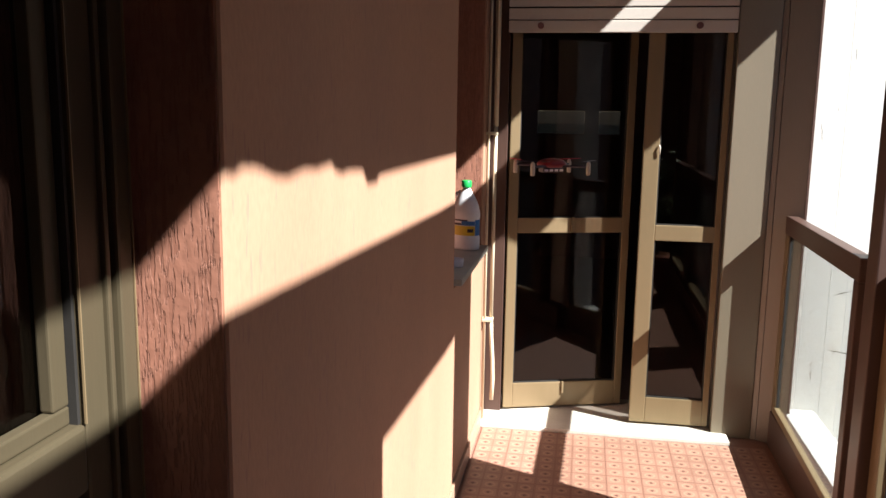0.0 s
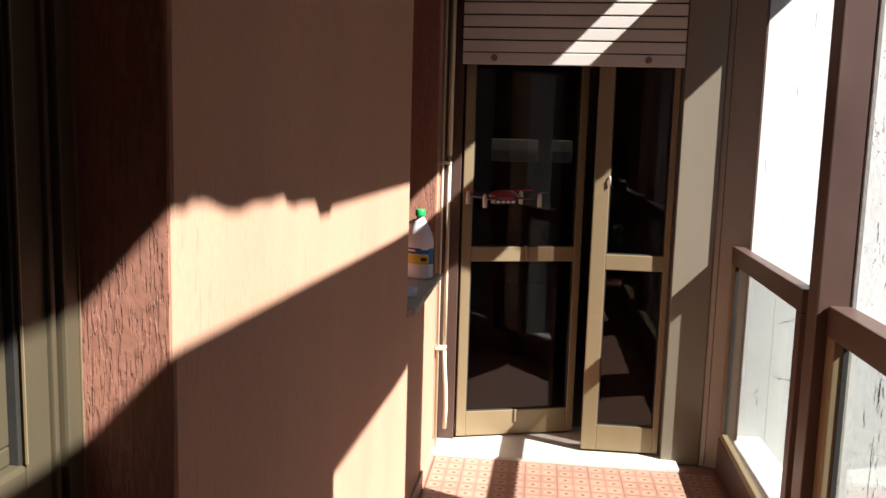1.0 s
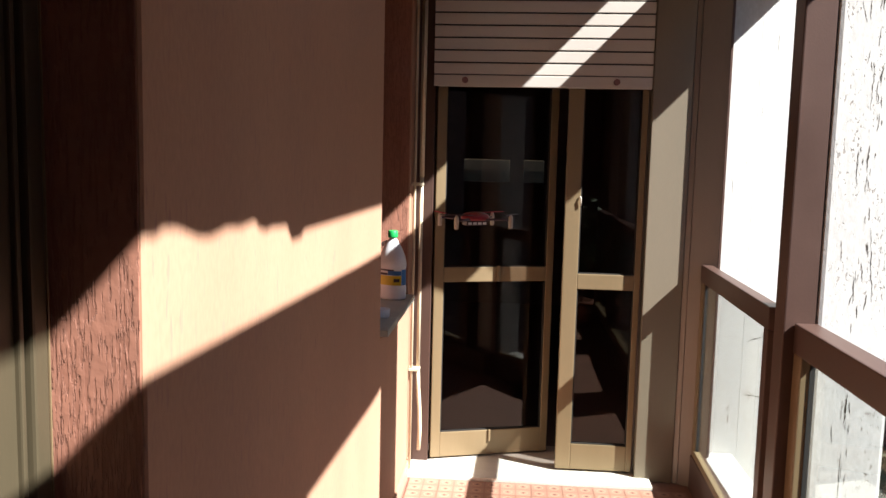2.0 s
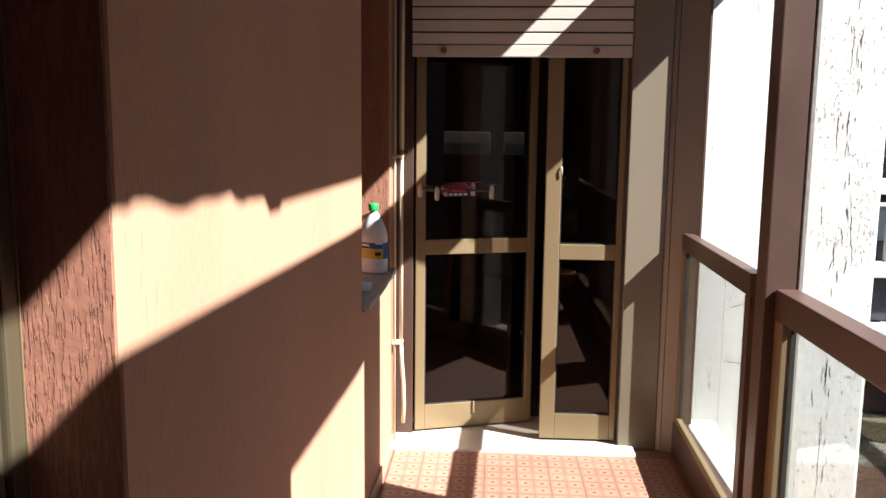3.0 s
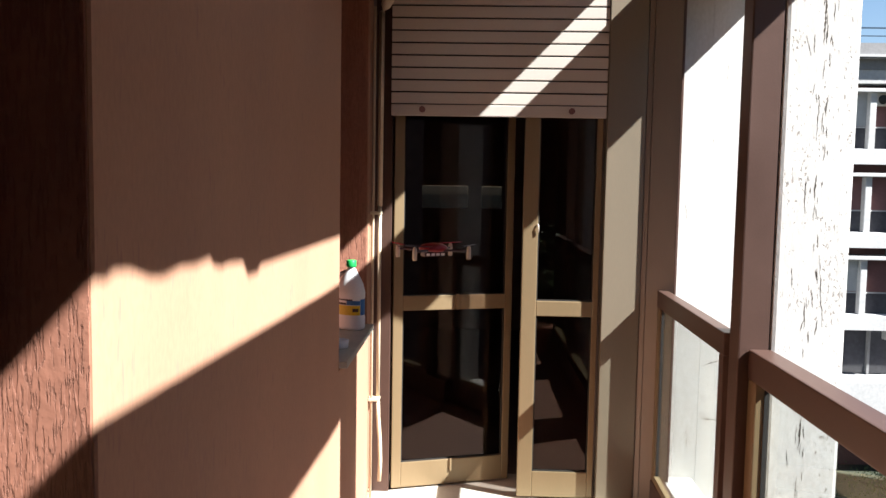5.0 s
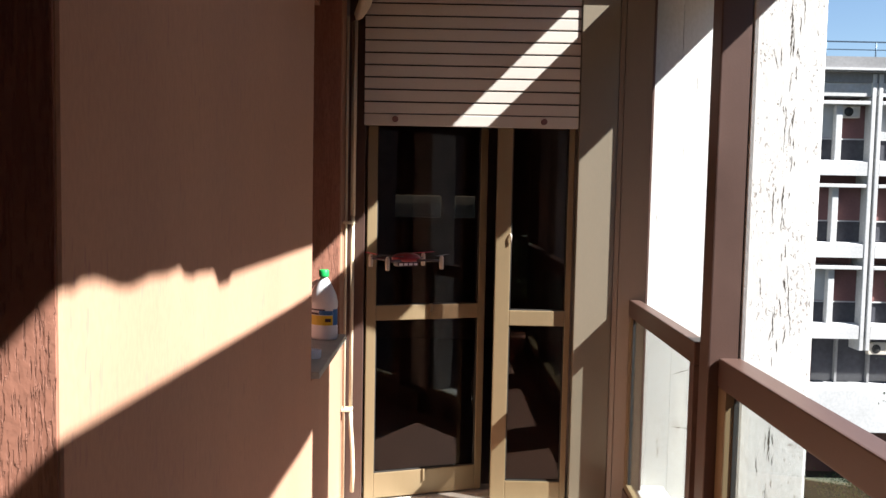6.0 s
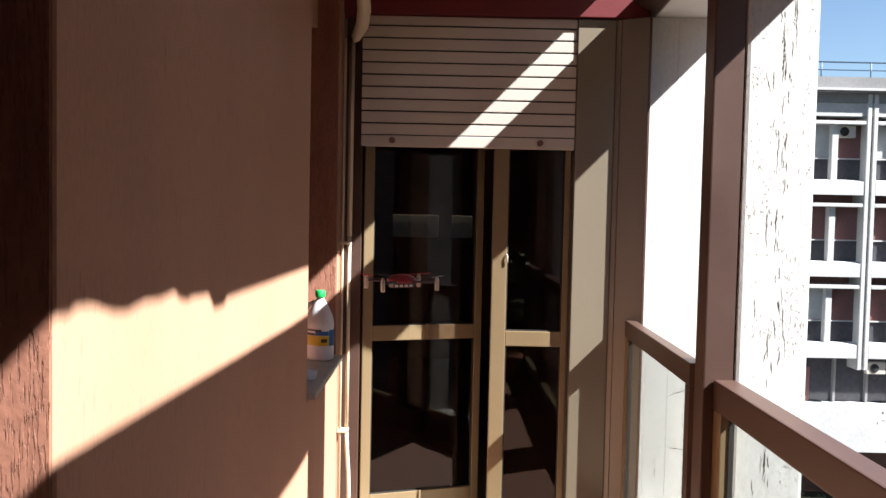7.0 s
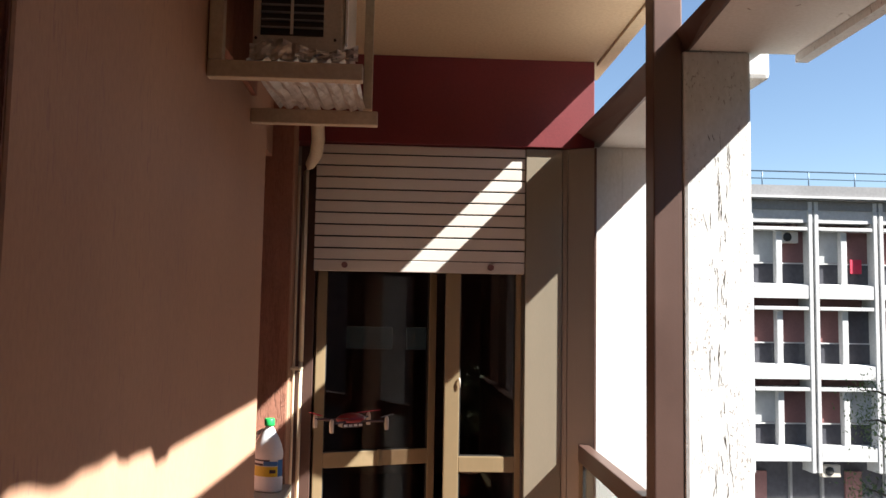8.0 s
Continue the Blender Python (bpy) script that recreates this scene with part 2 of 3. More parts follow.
def block(*spans, bevel=0.0, into=None):
    """Boxes from (x0, x1, y0, y1, z0, z1), with their edges eased by bevel."""
    bm = into or bmesh.new()
    for x0, x1, y0, y1, z0, z1 in spans:
        made = bmesh.ops.create_cube(bm, size=1)["verts"]
        bmesh.ops.scale(bm, vec=(x1 - x0, y1 - y0, z1 - z0), verts=made)
        bmesh.ops.translate(bm, vec=((x0 + x1) / 2, (y0 + y1) / 2, (z0 + z1) / 2), verts=made)
        if bevel:
            edges = list({e for v in made for e in v.link_edges})
            bmesh.ops.bevel(bm, geom=edges, offset=bevel, segments=2, profile=0.6, affect="EDGES")
    return bm


def tube(points, radius, sides=10, into=None, closed_ends=True):
    """A round bar along a line of points."""
    bm = into or bmesh.new()
    rings = []
    pts = [Vector(p) for p in points]
    for i, p in enumerate(pts):
        d = (pts[min(i + 1, len(pts) - 1)] - pts[max(i - 1, 0)]).normalized()
        side = d.orthogonal().normalized() if abs(d.z) > 0.99 else d.cross(Vector((0, 0, 1))).normalized()
        up = side.cross(d)
        r = radius[i] if isinstance(radius, (list, tuple)) else radius
        rings.append([bm.verts.new(p + r * (math.cos(2 * math.pi * k / sides) * side + math.sin(2 * math.pi * k / sides) * up)) for k in range(sides)])
    for a, b in zip(rings, rings[1:]):
        for k in range(sides):
            f = bm.faces.new((a[k], a[(k + 1) % sides], b[(k + 1) % sides], b[k]))
            f.smooth = True
    if closed_ends:
        bm.faces.new(rings[0][::-1])
        bm.faces.new(rings[-1])
    bmesh.ops.recalc_face_normals(bm, faces=bm.faces)
    return bm


def lathe(profile, sides=24, into=None, squash=1.0):
    """A turned form from (radius, height) pairs."""
    bm = into or bmesh.new()
    rings = [[bm.verts.new((r * math.cos(2 * math.pi * k / sides), squash * r * math.sin(2 * math.pi * k / sides), z)) for k in range(sides)] for r, z in profile]
    for a, b in zip(rings, rings[1:]):
        for k in range(sides):
            f = bm.faces.new((a[k], a[(k + 1) % sides], b[(k + 1) % sides], b[k]))
            f.smooth = True
    bm.faces.new(rings[0][::-1])
    bm.faces.new(rings[-1])
    bmesh.ops.recalc_face_normals(bm, faces=bm.faces)
    return bm


# ---- the balcony shell ----
def outline_slab(outline, z0, z1, into=None):
    """A slab of that outline, seen from above, between two heights."""
    bm = into or bmesh.new()
    low, high = ([bm.verts.new((x, y, z)) for x, y in outline] for z in (z0, z1))
    bm.faces.new(low[::-1])
    bm.faces.new(high)
    for k in range(len(outline)):
        j = (k + 1) % len(outline)
        bm.faces.new((low[k], low[j], high[j], high[k]))
    bmesh.ops.recalc_face_normals(bm, faces=bm.faces)
    return bm


solid("wall_pier", outline_slab([(-0.125, -2.975), (-0.125, -1.0), (-0.004, -1.0), (0.0, -1.004), (-0.008, -2.971), (-0.012, -2.975)], 0, 3.0), PLASTER, "smooth salmon plaster wall face along the balcony", "wall", "structure")
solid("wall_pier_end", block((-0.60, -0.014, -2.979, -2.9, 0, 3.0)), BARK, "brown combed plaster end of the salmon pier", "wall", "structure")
solid("wall_recess", block((-0.30, -0.004, -1.0, 0.0, 0, 0.884), (-0.30, -0.004, -0.145, 0.0, 0.884, 3.0), (-0.30, -0.11, -1.0, -0.15, 2.45, 3.0)), PLASTER, "salmon wall with a window niche", "wall", "structure")
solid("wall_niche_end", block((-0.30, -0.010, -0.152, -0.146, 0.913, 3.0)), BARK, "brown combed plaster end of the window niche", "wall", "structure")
solid("wall_niche_back", block((-0.36, -0.30, -1.05, -0.10, 0.0, 3.0)), BARK, "dark closed back of the window niche", "wall", "structure")
solid("wall_behind", block((-0.45, 1.6, -7.2, -7.0, -0.2, 3.0), (1.42, 1.6, -7.0, -4.08, 0.0, 3.0)), PLASTER, "plain salmon wall closing the balcony", "wall", "structure")
solid("wall_door_side", block((-0.45, -0.2, -7.0, -4.6, 0, 3.0), (-0.45, -0.2, -4.6, -2.98, 2.5, 3.0)), PLASTER, "salmon wall round the side glass door", "wall", "structure")
floor = solid("floor", block((-0.45, 1.50, -7.0, 0.02, -0.2, -0.006)), material("grout", (0.33, 0.175, 0.128), None, 0.9), "balcony floor of small patterned red tiles", "floor", "structure")
# further along, the ceiling's unseen outer lip is notched to cast a ragged shadow
LIP = [(1.555, 0.3), (1.560, -1.7), (1.552, -2.82), (1.566, -2.846), (1.565, -2.93), (1.530, -2.956), (1.524, -3.07), (1.528, -3.1), (1.519, -3.146), (1.503, -3.166),
       (1.508, -3.25), (1.503, -3.32), (1.511, -3.4), (1.506, -3.45), (1.486, -3.52), (1.483, -3.57), (1.492, -3.6), (1.487, -3.64), (1.496, -3.7), (1.494, -4.5), (1.504, -7.2)]
solid("ceiling", outline_slab([(-0.6, -7.2), (-0.6, 0.3)] + LIP, 3.0, 3.25), CEIL, "cream painted balcony ceiling with an edge notched for its shadow", "ceiling", "structure")
solid("ceiling_drip_edge", block((1.482, 1.535, -2.8, 0.0, 2.982, 3.0), bevel=0.004), CEIL, "cream drip edge along the ceiling", "trim", "structure")
solid("fascia", block((-0.30, 1.466, -0.021, 0.12, 2.556, 3.0), bevel=0.003), RED, "dark red painted band above the shutter", "wall", "structure")
solid("threshold", block((0.0, 1.2, -0.11, 0.40, -0.004, 0.018), bevel=0.004), MARBLE, "pale marble door threshold", "threshold", "structure")
solid("baseboard", block((-0.004, 0.008, -0.998, -0.005, 0.0, 0.075), (0.0, 0.01, -2.975, -1.002, 0.0, 0.075), bevel=0.002), SKIRT, "beige skirting along the salmon wall", "baseboard", "structure")

# the dim room behind the door
solid("wall_room", block((-1.6, -1.5, 0.4, 5.0, 0, 3.0), (1.40, 1.45, 0.4, 5.0, 0, 3.0), (-1.6, 1.45, 5.0, 5.1, 0, 1.33), (-1.6, 1.45, 5.0, 5.1, 1.57, 3.0), (-1.6, -0.06, 5.0, 5.1, 1.33, 1.57), (0.44, 0.59, 5.0, 5.1, 1.33, 1.57), (0.81, 1.45, 5.0, 5.1, 1.33, 1.57), (-1.6, 0.0, 0.4, 0.46, 0, 3), (0, 1.13, 0.12, 0.46, 2.56, 3), (-0.3, 0.0, 0.12, 0.4, 0, 3), (1.13, 1.45, 0.1, 0.4, 0, 3)), DARKROOM, "dim walls of the room behind the door", "wall", "structure")
solid("window_1", block((-0.059, 0.439, 5.02, 5.03, 1.331, 1.569), (0.591, 0.809, 5.02, 5.03, 1.331, 1.569)), glass("tinted_glass", (0.19, 0.20, 0.22)), "small tinted window at the back of the room", "window", "structure")
solid("floor_room", block((-1.6, 1.45, 0.4, 5.1, -0.1, 0.0)), ROOMFLOOR, "grey floor of the dim room", "floor", "structure")
solid("ceiling_room", block((-1.6, 1.45, 0.12, 5.1, 3.0, 3.1)), DARKROOM, "dim ceiling of the room", "ceiling", "structure")

# ---- door wall ----
end = thing("door_surround", "beige and gold aluminium panels beside the door", "panel", kind="structure")
part("side_panel", block((1.127, 1.310, 0.0, 0.06, 0.0, 2.55), bevel=0.003), PANELM, end)
part("corner_profile", outline_slab([(1.313, 0.004), (1.334, -0.008), (1.334, 0.08), (1.313, 0.08)], 0.0, 2.55), DARKBRONZE, end)
part("corner_profile", outline_slab([(1.337, -0.010), (1.453, -0.072), (1.453, 0.08), (1.337, 0.08)], 0.0, 2.55), DARKBRONZE, end)
part("edge_strip", block((1.454, 1.466, -0.074, 0.028, 0.165, 2.55), bevel=0.002), RAILM, end, "dark brown edge strip")
# jamb takes the dark rail brown to carry the gap's shadow in its colour
part("jamb", block((0.0, 0.085, 0.085, 0.15, 0.0, 2.55), bevel=0.003), RAILM, end)


shutter = thing("roller_shutter", "beige roller shutter pulled partly down over the door", "shutter", (0, 0.014, 0))
z = 1.92
part("bottom_bar", block((0.084, 1.124, -0.006, 0.014, z, z + 0.055), bevel=0.004), SLAT, shutter)
slat_mesh = mesh_from(block((0.084, 1.124, -0.004, 0.010, 0.0, 0.0512), bevel=0.0025), "slat", SLAT)
for k in range(9):
    ob = new("slat", slat_mesh)
    ob.parent = shutter
    ob.location.z = z + 0.0595 + k * 0.0587
part("head_strip", block((0.084, 1.124, -0.004, 0.01, 2.508, 2.55), bevel=0.003), SLAT, shutter)
part("backing", block((0.084, 1.124, 0.011, 0.015, z + 0.03, 2.55)), RUBBER, shutter)
for x in (0.235, 0.955):
    part("stop", tube([(x, -0.026, z + 0.03), (x, -0.006, z + 0.03)], 0.015), FACBROWN, shutter)


def leaf(name, label, w, left, right, at, rz):
    door = thing(name, label, "door", at, kind="structure", rz=rz)
    part("stile", block((0, left, -0.02, 0.02, 0.03, 2.5), bevel=0.004), BRONZE, door)
    part("stile", block((w - right, w, -0.02, 0.02, 0.03, 2.5), bevel=0.004), BRONZE, door)
    part("bottom_rail", block((left, w - right, -0.018, 0.018, 0.03, 0.16), bevel=0.004), BRONZE, door)
    part("middle_rail", block((left, w - right, -0.018, 0.018, 0.948, 1.024), bevel=0.004), BRONZE, door)
    part("top_rail", block((left, w - right, -0.018, 0.018, 2.40, 2.5), bevel=0.004), BRONZE, door)
    part("pane", block((left, w - right, -0.003, 0.003, 0.16, 0.948)), DOORGLASS, door, "dark reflecting glass")
    part("pane", block((left, w - right, -0.003, 0.003, 1.024, 2.40)), DOORGLASS, door, "dark reflecting glass")
    for z0, z1 in ((0.16, 0.948), (1.024, 2.40)):
        part("gasket", block((left, left + 0.006, -0.012, 0.012, z0, z1), (w - right - 0.006, w - right, -0.012, 0.012, z0, z1),
                             (left + 0.006, w - right - 0.006, -0.012, 0.012, z0, z0 + 0.005)), RUBBER, door)
    return door


open_leaf = leaf("door_1", "gold aluminium glass door leaf standing ajar", 0.637, 0.05, 0.038, (0.092, 0.115, 0), 18)
shut_leaf = leaf("door_2", "closed gold aluminium glass door leaf", 0.378, 0.074, 0.028, (0.737, 0.06, 0), 0)
part("latch", tube([(0.072, -0.024, 1.405), (0.075, -0.030, 1.395), (0.075, -0.028, 1.36)], 0.0035, 8), ACWHITE, shut_leaf, "pale plastic latch handle")

part("bracket", block((0.33, 0.345, -0.028, -0.019, 0.95, 1.03), (0.31, 0.322, -0.028, -0.019, 0.10, 0.165), bevel=0.002), BRONZE, open_leaf, "small bright clip")

# ---- side glass door ----
side = thing("door_3", "gold aluminium glass door in the side wall", "door", (-0.13, -2.98, 0), kind="structure")
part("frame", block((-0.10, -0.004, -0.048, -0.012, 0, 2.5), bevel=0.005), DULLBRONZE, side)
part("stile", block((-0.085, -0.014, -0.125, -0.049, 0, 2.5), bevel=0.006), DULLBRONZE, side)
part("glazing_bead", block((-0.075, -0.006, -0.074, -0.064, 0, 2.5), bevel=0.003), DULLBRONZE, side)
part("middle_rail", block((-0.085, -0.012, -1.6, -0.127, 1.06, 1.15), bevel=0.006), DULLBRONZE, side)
part("pane", block((-0.055, -0.049, -1.6, -0.125, 1.15, 2.5)), DOORGLASS, side, "dark reflecting glass")
part("pane", block((-0.055, -0.049, -1.6, -0.125, 0.1, 1.06)), DOORGLASS, side, "dark reflecting glass")
# sun glints along the bead edges, drawn as strips of lighter metal
part("bright_edge", block((-0.014, -0.011, -0.1275, -0.1255, 1.15, 2.5), (-0.004, -0.002, -0.015, -0.0125, 0.0, 2.5)), BRONZE, side, "lighter strip standing in for a highlight on the bead edge")
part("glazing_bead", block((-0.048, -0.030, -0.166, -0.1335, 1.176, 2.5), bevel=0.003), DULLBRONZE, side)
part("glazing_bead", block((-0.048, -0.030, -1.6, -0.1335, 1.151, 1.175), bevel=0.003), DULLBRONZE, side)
part("gasket", block((-0.048, -0.020, -0.133, -0.127, 1.15, 2.5), (-0.03, -0.014, -0.010, 0.0, 0.0, 2.5)), RUBBER, side)
solid("wall_side_room", block((-0.95, -0.9, -4.8, -2.7, 0.0, 3.0), (-0.9, -0.2, -4.7, -4.6, 0.0, 3.0), (-0.9, -0.6, -2.9, -2.8, 0, 3)), DARKROOM, "dim wall behind the side glass door", "wall", "structure")

# ---- parapet: frames, glass, post ----
def parapet(x, y0, y1, wide, near, far, deep, rail, turn, label):
    """A glazed frame with its inner face on x at y = 0, turned slightly out of the balcony's line."""
    p = thing("parapet_frame", label, "railing", (x, 0, 0), "glazed parapet frames", rz=turn)
    part("top_rail", block((0.0, wide, y0, y1, 1.018, rail), bevel=0.005), RAILM, p)
    part("bottom_rail", block((0.003, deep, y0, y1, 0.165, 0.20), bevel=0.004), BRONZE, p, "gold aluminium bottom rail")
    part("stile", block((0.001, wide - 0.002, y0 + 0.002, y0 + near, 0.201, 1.017), bevel=0.004), RAILM, p)
    part("stile", block((0.003, deep, y1 - far, y1, 0.201, 1.017), bevel=0.003), BRONZE, p, "gold aluminium stile")
    part("pane", block((deep - 0.011, deep - 0.006, y0 + near, y1 - far, 0.20, 1.018)), GLASS, p, "clear glass pane")
    for y in (y0 + near, y1 - far - 0.004):
        part("gasket", block((deep - 0.016, deep - 0.001, y, y + 0.004, 0.201, 1.017)), RUBBER, p)
    return p


parapet(1.388, -1.187, -0.030, 0.05, 0.06, 0.062, 0.028, 1.10, -1.38, "brown aluminium parapet frame beside the door wall")
parapet(1.345, -3.0, -1.512, 0.068, 0.06, 0.07, 0.045, 1.108, -0.38, "brown aluminium parapet frame glazed to near the floor")
parapet(1.345, -4.07, -3.02, 0.068, 0.06, 0.06, 0.045, 1.108, -0.38, "brown aluminium parapet frame glazed to near the floor")
solid("post", block((1.304, 1.398, -1.51, -1.42, -0.006, 3.0), bevel=0.005), RAILM, "tall brown aluminium post of the balcony", "post")
solid("kerb", block((1.385, 1.45, -1.19, 0.0, -0.2, 0.164), (1.31, 1.41, -7.0, -1.192, -0.2, 0.164), bevel=0.006), RAILM, "low brown kerb under the parapet", "kerb", "structure")
solid("ledge", block((1.452, 1.60, -1.16, 0.029, -0.2, 0.158), bevel=0.006), PALECONCRETE, "pale concrete slab edge outside the parapet", "ledge", "structure")
pale_wall = solid("concrete_wall", block((1.458, 1.6195, 0.03, 0.4, -10.0, 2.575), (1.622, 2.05, 0.033, 0.4, -10.0, 2.575)), PALECONCRETE, "sunlit weathered concrete wall", "wall", "structure")
solid("wall_below", block((1.2, 1.40, -7.0, 0.02, -10.0, -0.2)), CONCRETE, "concrete wall under the balcony", "wall", "structure")
pillar = solid("concrete_pillar", block((1.40, 1.62, -1.516, -1.192, -10, 2.575), bevel=0.012), CONCRETE, "weathered concrete pillar with long cracks", "pillar", "structure")
# second pillar stays out of view; it is sized for the shade it casts
solid("concrete_pillar", block((1.41, 1.587, -3.3, -2.79, -10, 2.575), bevel=0.012), CONCRETE, "unseen concrete pillar placed to shade the wall and floor", "pillar", "structure")
def loft(low, high, z0, z1):
    """A slab whose lower and upper outlines differ, so that its sides may slope."""
    bm = bmesh.new()
    below, above = [bm.verts.new((x, y, z0)) for x, y in low], [bm.verts.new((x, y, z1)) for x, y in high]
    bm.faces.new(below[::-1])
    bm.faces.new(above)
    for k in range(len(low)):
        j = (k + 1) % len(low)
        bm.faces.new((below[k], below[j], above[j], above[k]))
    bmesh.ops.recalc_face_normals(bm, faces=bm.faces)
    return bm


# the slab's inner side leans inwards towards its top
EDGE_LOW = [(1.51, 0.38), (1.438, -1.1), (1.406, -1.56), (1.372, -1.94), (1.352, -2.6), (1.321, -3.6), (1.316, -6.99)]
EDGE_HIGH = [(1.376, 0.38), (1.376, -1.1), (1.376, -1.56), (1.370, -1.94), (1.350, -2.6), (1.319, -3.6), (1.314, -6.99)]
OUTER = [(1.72, -6.99), (1.755, -3.2), (1.822, -2.0), (1.825, -1.505), (1.66, -1.50), (1.66, -0.62), (1.84, -0.60), (1.84, 0.38)]


def offset(line, by):
    return [(x + by, y) for x, y in line]


solid("beam_face", loft(EDGE_LOW + offset(EDGE_LOW, 0.011)[::-1], EDGE_HIGH + offset(EDGE_HIGH, 0.011)[::-1], 2.574, 2.636), RAILM, "brown painted inner edge of the sunshade slab", "trim", "structure")
solid("concrete_beam", loft(offset(EDGE_LOW, 0.012) + OUTER, offset(EDGE_HIGH, 0.012) + OUTER, 2.576, 2.632), PALECONCRETE, "concrete sunshade slab outside the balcony", "beam", "structure")
solid("cross_beam", block((1.664, 2.12, -0.57, 0.02, 2.776, 2.93), bevel=0.02), CONCRETE, "sunlit concrete cross beam behind the pillar", "beam", "structure")
solid("beam_drip_edge", outline_slab([(1.77, -1.51), (1.765, -2.0), (1.70, -3.2), (1.75, -3.2), (1.807, -2.0), (1.81, -1.51)], 2.548, 2.573), CONCRETE, "raised drip edge under the sunshade slab", "trim", "structure")


rng = random.Random(4)


def crack(owner, y, start, end, w):
    """A dark jagged slit in a face that looks along -y, from one (x, z) to another."""
    bm = bmesh.new()
    (xa, za), (xb, zb) = start, end
    away = Vector((zb - za, 0, xa - xb)).normalized()
    line_ = []
    drift = 0.0
    steps = max(8, int(math.dist(start, end) / 0.006))
    for k in range(steps + 1):
        f = k / steps
        drift = 0.75 * drift + rng.uniform(-0.0014, 0.0014)
        mid = Vector((xa + f * (xb - xa), y, za + f * (zb - za))) + away * drift
        half = 0.0003 + 0.8 * w * math.sin(math.pi * f) * rng.uniform(0.05, 1)
        line_.append((bm.verts.new(mid - away * half), bm.verts.new(mid + away * half)))
    for p, q in zip(line_, line_[1:]):
        bm.faces.new((p[0], p[1], q[1], q[0]))
    bmesh.ops.recalc_face_normals(bm, faces=bm.faces)
    part("crack", bm, CRACKM, owner, "dark open crack")


for xa, za, xb, zb, w in ((1.512, 2.02, 1.510, 2.20, 0.004), (1.507, 1.56, 1.509, 1.64, 0.003), (1.504, 1.74, 1.508, 1.86, 0.0015), (1.497, 0.80, 1.499, 0.90, 0.004), (1.494, 0.45, 1.496, 0.72, 0.002),
                          (1.548, 2.12, 1.545, 2.28, 0.0015), (1.46, 2.05, 1.475, 1.99, 0.0012), (1.53, 1.40, 1.55, 1.18, 0.0012), (1.478, 1.62, 1.482, 1.52, 0.0012), (1.452, 1.30, 1.449, 1.36, 0.002), (1.47, 1.05, 1.473, 1.0, 0.0015)):
    crack(pillar, -1.5165, (xa, za), (xb, zb), w)
# short flaked slits strung along the pillar's seam
for k in range(70):
    x0, z0 = 1.509 + rng.gauss(0, 0.018), rng.uniform(0.3, 2.3)
    crack(pillar, -1.5165, (x0, z0), (x0 + rng.uniform(-0.006, 0.006), z0 + rng.uniform(0.012, 0.06)), rng.uniform(0.0006, 0.0022))
for xa, za, xb, zb, w in ((1.632, 0.46, 1.75, 0.44, 0.004), (1.628, 0.72, 1.75, 0.76, 0.004), (1.52, 1.52, 1.53, 1.44, 0.001), (1.70, 2.2, 1.698, 2.1, 0.0012), (1.64, 1.85, 1.642, 1.8, 0.0012)):
    crack(pale_wall, 0.0295 if xa < 1.62 else 0.0325, (xa, za), (xb, zb), w)

# ---- things in the balcony ----
solid("window_sill", block((-0.30, 0.030, -0.995, -0.153, 0.897, 0.924), bevel=0.004), SILLM, "grey marble sill of the window niche", "sill", "structure")


def bottle():
    b = thing("bleach_bottle", "white plastic cleaning bottle with a green cap on the marble sill", "bottle", (-0.060, -0.285, 0.924), rz=150)
    b.scale = (1.09, 1.09, 1.10)
    body = [(0.060, 0.0), (0.068, 0.004), (0.070, 0.012), (0.070, 0.055), (0.0675, 0.060), (0.0675, 0.130), (0.070, 0.135), (0.070, 0.155), (0.062, 0.185), (0.046, 0.215), (0.029, 0.240), (0.019, 0.252), (0.018, 0.262)]
    body = [(0.93 * r, h) for r, h in body]
    part("body", lathe(body, 28, squash=0.72), WHITEPLASTIC, b)
    part("cap", lathe([(0.0205, 0.258), (0.021, 0.262), (0.0205, 0.284), (0.018, 0.287)], 20), GREENCAP, b, "ribbed green cap")
    part("handle", tube([(0.030, 0, 0.236), (0.060, 0, 0.222), (0.080, 0, 0.19), (0.078, 0, 0.155), (0.062, 0, 0.140)], 0.0095), WHITEPLASTIC, b)
    for name, mat, z0, z1, a0, a1 in (("yellow_label", LABELYELLOW, 0.062, 0.102, 170, 285), ("blue_label", LABELBLUE, 0.062, 0.128, 286, 345), ("blue_label", LABELBLUE, 0.104, 0.122, 225, 285), ("dark_print", LABELDARK, 0.104, 0.113, 172, 224), ("dark_print", LABELDARK, 0.122, 0.128, 176, 250), ("dark_print", LABELDARK, 0.076, 0.090, 250, 276)):
        bm = bmesh.new()
        r = 0.0636 if name != "dark_print" else 0.0641
        cols = []
        for k in range(9):
            a = radians(a0 + (a1 - a0) * k / 8 - 125)
            cols.append([bm.verts.new((r * math.cos(a), 0.72 * r * math.sin(a), zz)) for zz in (z0, z1)])
        for p, q in zip(cols, cols[1:]):
            bm.faces.new((p[0], q[0], q[1], p[1]))
        part(name, bm, mat, b)
    return b


bottle()
cup = thing("plastic_cup", "small white plastic cup lying on the marble sill", "cup", (-0.028, -0.74, 0.924))
part("body", lathe([(0.020, 0.0), (0.024, 0.003), (0.027, 0.035), (0.025, 0.036), (0.021, 0.006)], 18), WHITEPLASTIC, cup)

